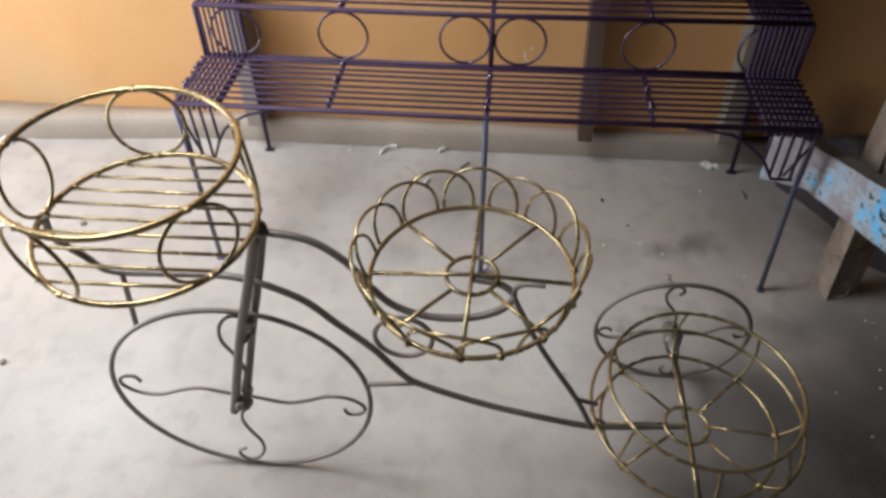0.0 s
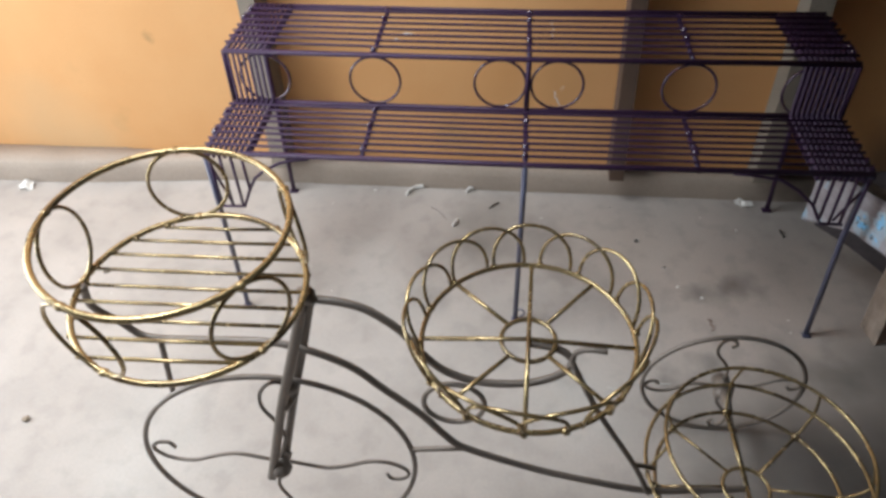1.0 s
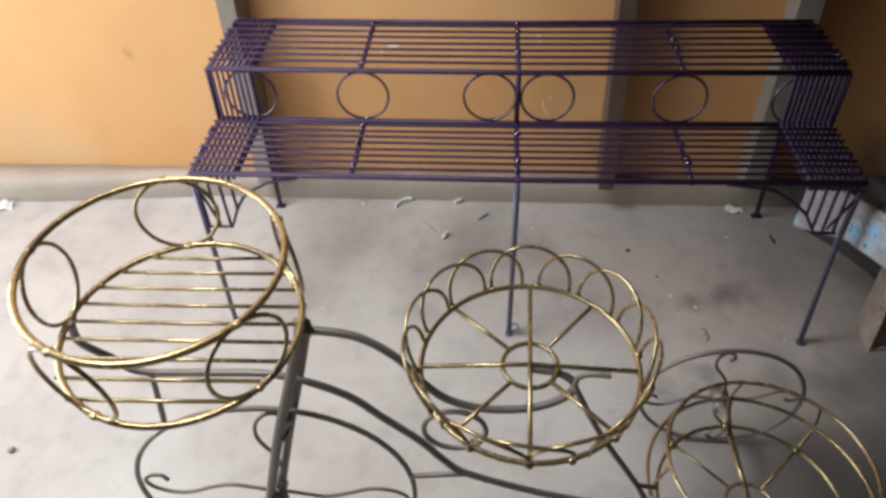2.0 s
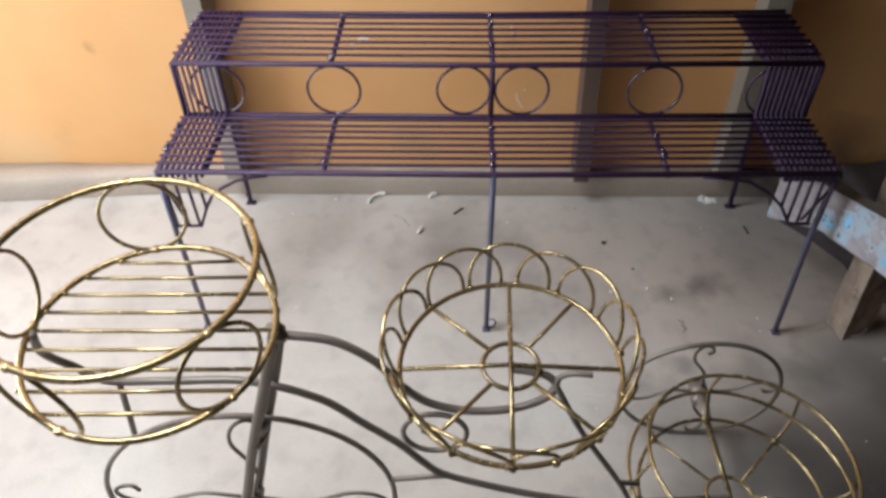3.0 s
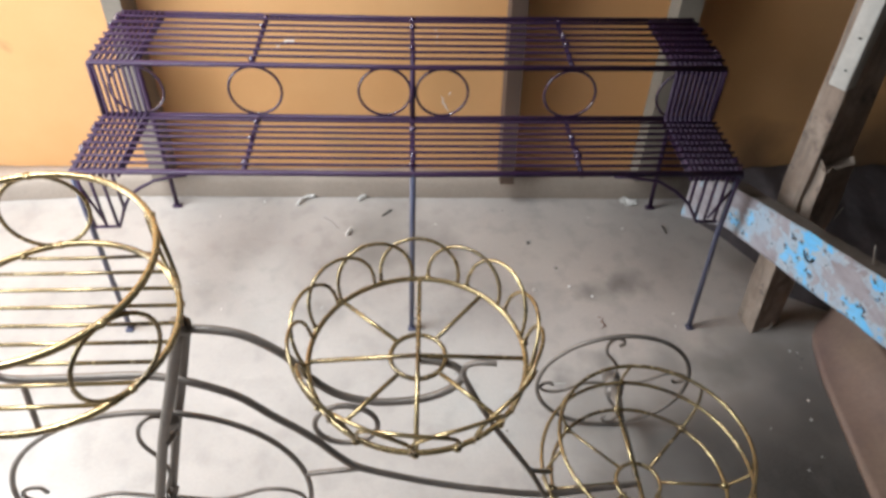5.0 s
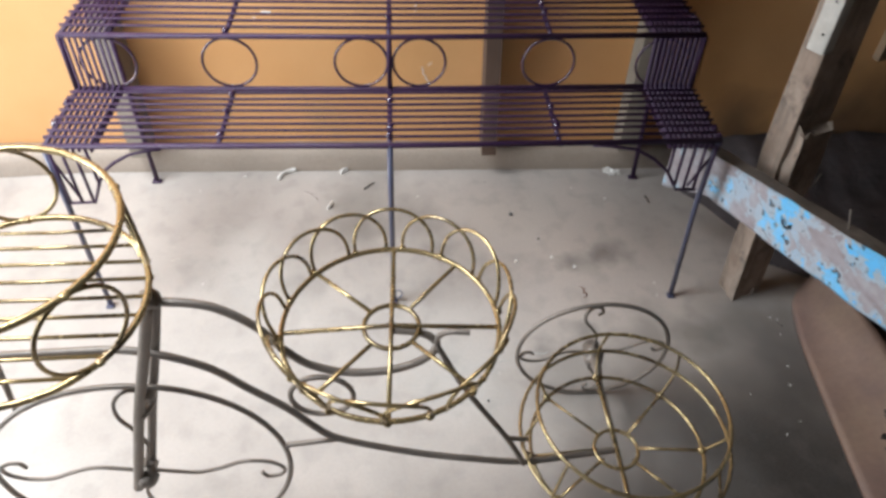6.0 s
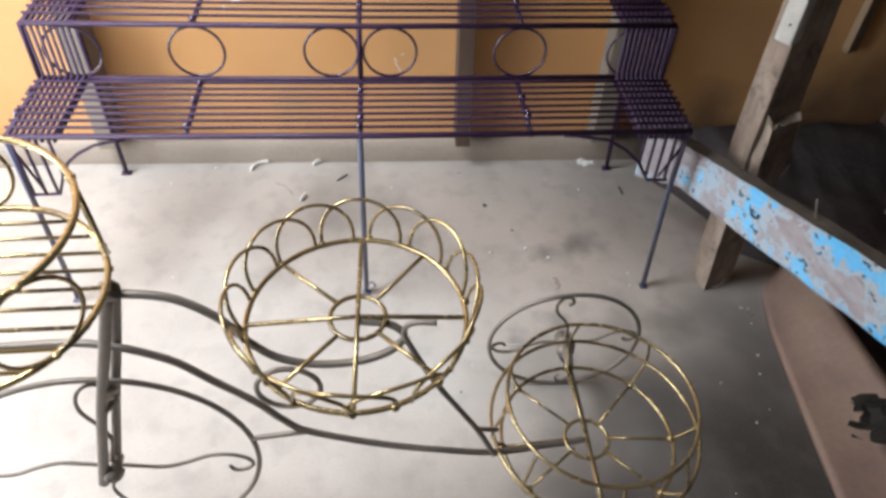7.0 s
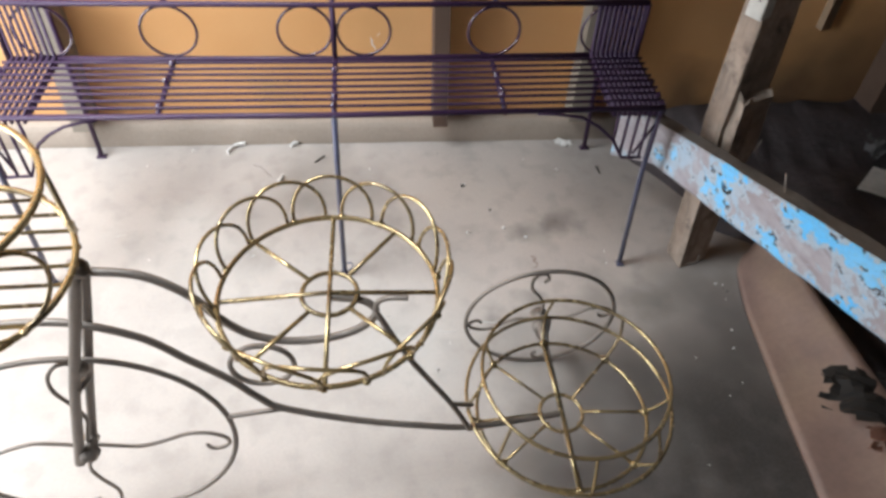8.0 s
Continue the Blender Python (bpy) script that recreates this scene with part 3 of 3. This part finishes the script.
def plank_mesh():
    bm = bmesh.new()
    d = Vector((0.187, -0.982, 0))
    nrm = Vector((-0.982, -0.187, 0))
    k, rows = 60, []
    for i in range(k + 1):
        y = 1.69 - 1.45 * i / k
        lo, hi = 0.272 + (1.53 - y) * 0.262, 0.375 + (1.53 - y) * 0.285
        if y > 1.53:
            lo = 0.272 - (y - 1.53) * 0.6
        w = 0.004 * noise.noise(Vector((y * 14, 0, 0)))
        p = Vector((along(y), y, 0)) + nrm * 0.003 * noise.noise(Vector((y * 9, 4, 0)))
        rows.append([bm.verts.new(p + Vector((0, 0, z)) - nrm * s) for z, s in
                     ((lo + w, 0.005), (lo + 0.007 + w, 0), ((lo + hi) / 2, 0.001), (hi - 0.008 - w, 0), (hi - w, 0.006), (hi + w, 0.04), (hi - 0.006, 0.046), (lo, 0.046))])
    n = len(rows[0])
    for i in range(k):
        for j in range(n):
            bm.faces.new((rows[i][j], rows[i][(j + 1) % n], rows[i + 1][(j + 1) % n], rows[i + 1][j]))
    bm.faces.new(rows[0])
    bm.faces.new(rows[-1][::-1])
    bmesh.ops.recalc_face_normals(bm, faces=bm.faces)
    return bm


bd = part("board", plank_mesh(), PLANK, pk, smooth=False)
# the upper edge is bare wood
bd.data.materials.append(BARE_WOOD)
for f in bd.data.polygons:
    if f.normal.z > 0.6:
        f.material_index = 1
part("nail", sweep([(along(1.2) + 0.03, 1.2, 0.45), (along(1.2) + 0.012, 1.205, 0.51)], 0.0015, sides=6), IRON, pk, "rusty upright nail")
# knot hole with a dark rim
part("knot", sweep(curve([(along(1.3) - 0.0015, 1.3 + 0.016 * math.cos(a), 0.404 + 0.013 * math.sin(a)) for a in (3.0, 3.8, 4.6, 5.4, 6.1)], 4), 0.0022, sides=6), DARK, pk, "dark split knot")


def rough_post(levels, seed, wear=0.0022, ripple=5.0, jag=0.012):
    """A rough squared timber; levels: z, x left, x right, y front, y back."""
    bm = bmesh.new()
    rows = []
    lo, hi = levels[0][0], levels[-1][0]
    count = max(int((hi - lo) / 0.025), 8)
    for i in range(count + 1):
        z = lo + (hi - lo) * i / count
        for a, b in zip(levels, levels[1:]):
            if a[0] <= z <= b[0] + 1e-6:
                t = (z - a[0]) / (b[0] - a[0])
                x0, x1, y0, y1 = (p + (q - p) * t for p, q in zip(a[1:], b[1:]))
                break
        loop = []
        for u, v in ((0.13, 0), (0.17, 0.01), (0.4, 0.14), (0.65, 0.28), (0.97, 0.45), (1, 0.5), (1, 0.9), (0.9, 1), (0.1, 1), (0, 0.95), (0.05, 0.6), (0.115, 0.06)):
            q = Vector((x0 + (x1 - x0) * u, y0 + (y1 - y0) * v, z))
            q += noise.noise_vector(Vector((q.x * 45, q.y * 45, z * ripple + seed))) * wear
            q.z = z if i < count else z + jag * noise.noise(q * 60)
            loop.append(bm.verts.new(q))
        rows.append(loop)
    n = len(rows[0])
    for i in range(count):
        for j in range(n):
            bm.faces.new((rows[i][j], rows[i][(j + 1) % n], rows[i + 1][(j + 1) % n], rows[i + 1][j]))
    bm.faces.new(rows[0][::-1])
    bm.faces.new(rows[-1])
    bmesh.ops.recalc_face_normals(bm, faces=bm.faces)
    return bm


tp = thing("timber_post", "tall weathered timber post with a split front standing on the floor", "timber post")
part("shaft", rough_post([(0.0, 0.9, 0.988, 1.466, 1.53), (0.2, 0.889, 0.98, 1.468, 1.53), (0.4, 0.872, 0.97, 1.47, 1.53), (0.52, 0.87, 0.968, 1.472, 1.53),
                                  (0.7, 0.872, 0.962, 1.474, 1.535), (2.69, 0.84, 0.93, 1.5, 1.57)], 2), TIMBER, tp, smooth=False)
# the front is split: a ragged slab with a broken top stands proud of the shaft, and a sliver beside it
part("splinter", rough_post([(0.28, 0.9, 0.972, 1.452, 1.492), (0.36, 0.897, 0.972, 1.449, 1.492), (0.43, 0.894, 0.97, 1.452, 1.492), (0.488, 0.892, 0.962, 1.453, 1.49)], 5, 0.009, 22.0, 0.045),
     TIMBER, tp, "split piece of brown wood", smooth=False)
part("splinter", rough_post([(0.28, 0.897, 0.925, 1.444, 1.475), (0.38, 0.896, 0.924, 1.442, 1.475), (0.474, 0.895, 0.922, 1.445, 1.475)], 11, 0.008, 20.0, 0.045), TIMBER, tp, "split piece of brown wood", smooth=False)
wb = block((0.032, 0.034, 0.22), 0.0025)
bmesh.ops.transform(wb, matrix=pose(0.87, 1.474, 0.764, 0, 0, 33), verts=wb.verts)
white = part("white_block", wb, WHITEWASH, tp, "white painted block nailed to the post")
for z in (0.69, 0.75):
    part("nail_head", blob((0.8565, 1.4605, z), 0.0022, 3, 0.8), DARK, white)
part("nail", sweep([(0.965, 1.455, 0.36), (0.968, 1.45, 0.395)], 0.0014, sides=6), IRON, tp, "bent nail")
part("nail", sweep(curve([(0.925, 1.462, 0.02), (0.94, 1.455, 0.03), (0.942, 1.453, 0.055)], 4), 0.0014, sides=6), IRON, tp, "bent nail")

tagged(link("batten", rough_post([(0.335, 1.388, 1.425, WALL_Y - 0.024, WALL_Y - 0.001), (2.2, 1.385, 1.422, WALL_Y - 0.024, WALL_Y - 0.001)], 12, 0.002), LIGHT_WOOD, smooth=False),
            "pale wooden batten nailed upright on the ochre wall", "batten")


def brown_board():
    """A warped board with a rounded far corner, rising from the floor towards its right edge."""
    bm = bmesh.new()
    k, m, top, low = 48, 10, [], []
    for i in range(k + 1):
        y = 1.5 - 1.15 * i / k
        left = 1.018 - (1.315 - y) * 0.088 + 0.3 * max(0.0, y - 1.3) ** 1.5
        if i < 3:
            left += 0.03 * (1 - i / 3) ** 2
        right = 1.13 + (1.27 - y) * 0.08
        row_t, row_l = [], []
        for j in range(m + 1):
            u = j / m
            x = left + (right - left) * u
            z = 0.006 + 0.094 * u - 0.014 * math.sin(math.pi * u) + 0.004 * noise.noise(Vector((x * 6, y * 5, 0)))
            row_t.append(bm.verts.new((x, y, z + 0.008)))
            row_l.append(bm.verts.new((x + 0.003, y, max(z - 0.006, 0.0))))
        top.append(row_t)
        low.append(row_l)
    for i in range(k):
        for j in range(m):
            bm.faces.new((top[i][j], top[i][j + 1], top[i + 1][j + 1], top[i + 1][j]))
            bm.faces.new((low[i][j], low[i + 1][j], low[i + 1][j + 1], low[i][j + 1]))
        for j in (0, m):
            bm.faces.new((top[i][j], top[i + 1][j], low[i + 1][j], low[i][j]))
    for i in (0, k):
        for j in range(m):
            bm.faces.new((top[i][j], top[i][j + 1], low[i][j + 1], low[i][j]))
    bmesh.ops.recalc_face_normals(bm, faces=bm.faces)
    return bm


tagged(link("board", brown_board(), RUST), "warped reddish-brown board lying tilted on the floor", "board")


def soot_heap():
    """A low uneven dark bank, added to darken the shaded floor behind the plank."""
    bm = bmesh.new()
    nx, ny, rows = 70, 80, []
    for j in range(ny + 1):
        y = 0.25 + 1.772 * j / ny
        t = max(0.0, min(1.0, (y - 1.5) / 0.12))
        w = max(0.0, min(1.0, (y - 1.72) / 0.16))
        edge = 1.168 * (1 - t) + 1.01 * t - 0.1 * w + 0.03 * noise.noise(Vector((0, y * 7, 3)))
        row = []
        for i in range(nx + 1):
            x = edge + (2.55 - edge) * (i / nx) ** 1.4
            k = min(1.0, (x - edge) / 0.12)
            # banked up against the wall
            bank = max(0.0, min(1.0, (y - 1.78) / 0.16)) * min(1.0, (x - edge) / 0.2)
            h = k * (0.032 + 0.07 * bank * bank * (3 - 2 * bank) + 0.018 * noise.noise(Vector((x * 5, y * 5, 0))) + 0.009 * noise.noise(Vector((x * 22, y * 22, 5))))
            row.append(bm.verts.new((x, y, max(h, 0.0) + 0.001)))
        rows.append(row)
    for j in range(ny):
        for i in range(nx):
            bm.faces.new((rows[j][i], rows[j][i + 1], rows[j + 1][i + 1], rows[j + 1][i]))
    return bm


tagged(link("soot_heap", soot_heap(), DARK_BANK), "low dark bank added on the floor behind the plank", "heap", kind="stuff")


def torn_sheet(name, centre, w, h, seed, mat, label, category, lift=0.02, spin=0.0, fold=0.012):
    """A crumpled ragged sheet with a little thickness."""
    bm = bmesh.new()
    k = 12
    grid = []
    c, s = math.cos(spin), math.sin(spin)
    for i in range(k + 1):
        row = []
        for j in range(k + 1):
            u, v = i / k - 0.5, j / k - 0.5
            edge = 1 + 0.25 * noise.noise(Vector((u * 5, v * 5, seed)))
            x, y = u * w * edge, v * h * edge
            z = lift + fold * (noise.noise(Vector((u * 3.3, v * 3.3, seed + 7))) + 0.5 * noise.noise(Vector((u * 8, v * 8, seed))))
            row.append(bm.verts.new((centre[0] + c * x - s * y, centre[1] + s * x + c * y, centre[2] + max(z, 0.001))))
        grid.append(row)
    faces = [bm.faces.new((grid[i][j], grid[i + 1][j], grid[i + 1][j + 1], grid[i][j + 1])) for i in range(k) for j in range(k)]
    drop = [f for f in faces if (f.calc_center_median() - Vector(centre)).length > 0.5 * max(w, h) * (0.85 + 0.5 * noise.noise(f.calc_center_median() * 40 + Vector((seed, 0, 0))))]
    bmesh.ops.delete(bm, geom=drop, context="FACES")
    bmesh.ops.solidify(bm, geom=bm.faces[:], thickness=-0.0015)
    return tagged(link(name, bm, mat, smooth=False), label, category)


torn_sheet("scrap", (1.138, 1.008, 0.078), 0.24, 0.13, 3, DARK, "torn dark rubber scrap lying on the brown board", "scrap", 0.025, -0.35, 0.02)
torn_sheet("scrap", (1.118, 0.922, 0.072), 0.12, 0.055, 8, LEATHER, "torn brown scrap lying on the brown board", "scrap", 0.025, -0.2, 0.015)
torn_sheet("rag", (1.635, 1.85, 0.05), 0.17, 0.12, 15, RAG, "crumpled dim grey rag on the dark bank", "rag", 0.03, 0.3, 0.035)


def creased_sheet(name, centre, w, h, spin, label):
    """A folded sheet of paper with straight edges and one crease."""
    bm = bmesh.new()
    k, rows, c, sn = 8, [], math.cos(spin), math.sin(spin)
    for i in range(k + 1):
        row = []
        for j in range(k + 1):
            u, v = (i / k - 0.5) * w, (j / k - 0.5) * h
            z = 0.16 * abs(u + 0.3 * v) + 0.55 * (c * u - sn * v + 0.05) + 0.004 * noise.noise(Vector((u * 40, v * 40, 2)))
            row.append(bm.verts.new((centre[0] + c * u - sn * v, centre[1] + sn * u + c * v, centre[2] + z)))
        rows.append(row)
    for i in range(k):
        for j in range(k):
            bm.faces.new((rows[i][j], rows[i + 1][j], rows[i + 1][j + 1], rows[i][j + 1]))
    bmesh.ops.solidify(bm, geom=bm.faces[:], thickness=-0.001)
    return tagged(link(name, bm, PAPER, smooth=False), label, "paper")


creased_sheet("paper_sheet", (1.545, 1.655, 0.052), 0.15, 0.085, -0.85, "creased white paper sheet on the dark bank")
torn_sheet("paper_scrap", (-1.345, 1.915, 0.0), 0.05, 0.042, 2, PAPER, "small crumpled white paper on the floor", "paper", 0.008, 0.4, 0.012)
torn_sheet("paper_scrap", (0.726, 1.966, 0.0), 0.05, 0.03, 6, PAPER, "small crumpled white paper on the floor", "paper", 0.006, -0.7, 0.01)


# ---- chips and crumbs on the floor ----
def chip(points, r, mat, label, flat=0.5):
    tagged(link("chip", sweep(curve(points, 4), r, sides=6, flat=flat, taper=None), mat), label, "chip", "chips on the floor")


chip([(-0.214, 1.948, 0.005), (-0.206, 1.968, 0.006), (-0.19, 1.981, 0.006), (-0.17, 1.986, 0.005)], 0.008, PAPER, "curled white plaster chip on the floor")
chip([(-0.045, 1.972, 0.004), (-0.037, 1.98, 0.008), (-0.028, 1.984, 0.004)], 0.009, PAPER, "small white plaster chip on the floor")
chip([(-0.07, 1.818, 0.005), (-0.064, 1.828, 0.007), (-0.06, 1.84, 0.005)], 0.008, PAPER, "small pale plaster chip on the floor")
chip([(0.024, 1.902, 0.003), (0.036, 1.916, 0.003), (0.049, 1.929, 0.003)], 0.0022, DARK, "thin dark twig on the floor", 1)
chip([(0.804, 1.83, 0.003), (0.803, 1.845, 0.003), (0.801, 1.86, 0.003)], 0.0022, DARK, "thin dark twig on the floor", 1)
for x, y, r, seed in ((-0.917, 1.123, 0.008, 31), (-0.948, 1.578, 0.009, 32)):
    tagged(link("pebble", blob((x, y, r * 0.45), r, seed, 0.6), EARTH), "small dark pebble on the concrete floor", "pebble", "pebbles on the floor")
chip([(0.556, 1.482, 0.002), (0.566, 1.494, 0.003), (0.556, 1.502, 0.003), (0.564, 1.512, 0.003), (0.552, 1.52, 0.002)], 0.0009, LEATHER, "bent scrap of thin brown wire on the floor", 1)
rng = random.Random(11)
spots = [(0.686, 1.851), (0.42, 1.795), (0.417, 1.79), (0.553, 1.589), (0.41, 1.611), (0.501, 1.624), (0.477, 1.692), (-0.309, 1.964), (0.74, 1.53), (0.735, 1.49), (0.997, 1.393), (1.0, 1.405), (0.99, 1.36), (0.984, 1.41), (1.003, 1.385), (0.94, 1.13), (0.955, 1.22), (0.97, 1.27),
         (0.3, 1.2), (-0.35, 1.55), (0.86, 1.2), (0.8, 0.95), (0.88, 0.85), (0.33, 1.27), (-0.6, 1.3), (-0.9, 1.5), (0.2, 1.35), (0.9, 1.1), (-0.42, 1.9), (0.17, 1.87), (0.36, 1.93), (0.6, 1.9)]
for i, (x, y) in enumerate(spots):
    r = rng.uniform(0.0028, 0.0054) if i < 8 else rng.uniform(0.0014, 0.0026)
    tagged(link("crumb", blob((x, y, r * 0.5), r, i, 0.6), PAPER if i % 4 != 2 else DARK), "tiny plaster crumb on the concrete floor", "crumb", "crumbs on the floor")

# ---- scuffs of bare plaster on the wall, and scratches on the floor ----
north = bpy.data.objects["wall_north"]
for line, r in (([(0.161, 0.493), (0.164, 0.484), (0.168, 0.477), (0.165, 0.468), (0.167, 0.456)], 0.0016), ([(0.183, 0.305), (0.187, 0.296), (0.186, 0.287), (0.193, 0.279), (0.196, 0.27), (0.202, 0.262)], 0.0014),
                ([(-0.213, 0.452), (-0.205, 0.456), (-0.194, 0.455), (-0.187, 0.456)], 0.0022), ([(-0.232, 0.44), (-0.226, 0.441)], 0.002), ([(0.2, 0.31), (0.207, 0.318)], 0.001)):
    part("scuff", sweep(curve([(x, 2.0292, z) for x, z in line], 4), r, sides=6, flat=0.6), PAPER, north, "pale scuff in the paint")
for label, mat, lines in (("thin pale scratch on the concrete floor", WHITEWASH, ([(0.306, 1.302), (0.33, 1.3), (0.352, 1.303)], [(0.404, 1.324), (0.425, 1.321), (0.442, 1.322)], [(-0.116, 1.55), (-0.108, 1.556)], [(-0.44, 1.631), (-0.43, 1.637), (-0.42, 1.635)])),
                          ("thin dark crack in the concrete floor", DARK, ([(-0.14, 1.896), (-0.125, 1.89), (-0.113, 1.88), (-0.104, 1.864), (-0.092, 1.85)],))):
    for line in lines:
        tagged(link("scratch", sweep(curve([(x, y, 0.0004) for x, y in line], 4), 0.0011 if mat is WHITEWASH else 0.0005, sides=6), mat), label, "scratch", "scratches on the floor")
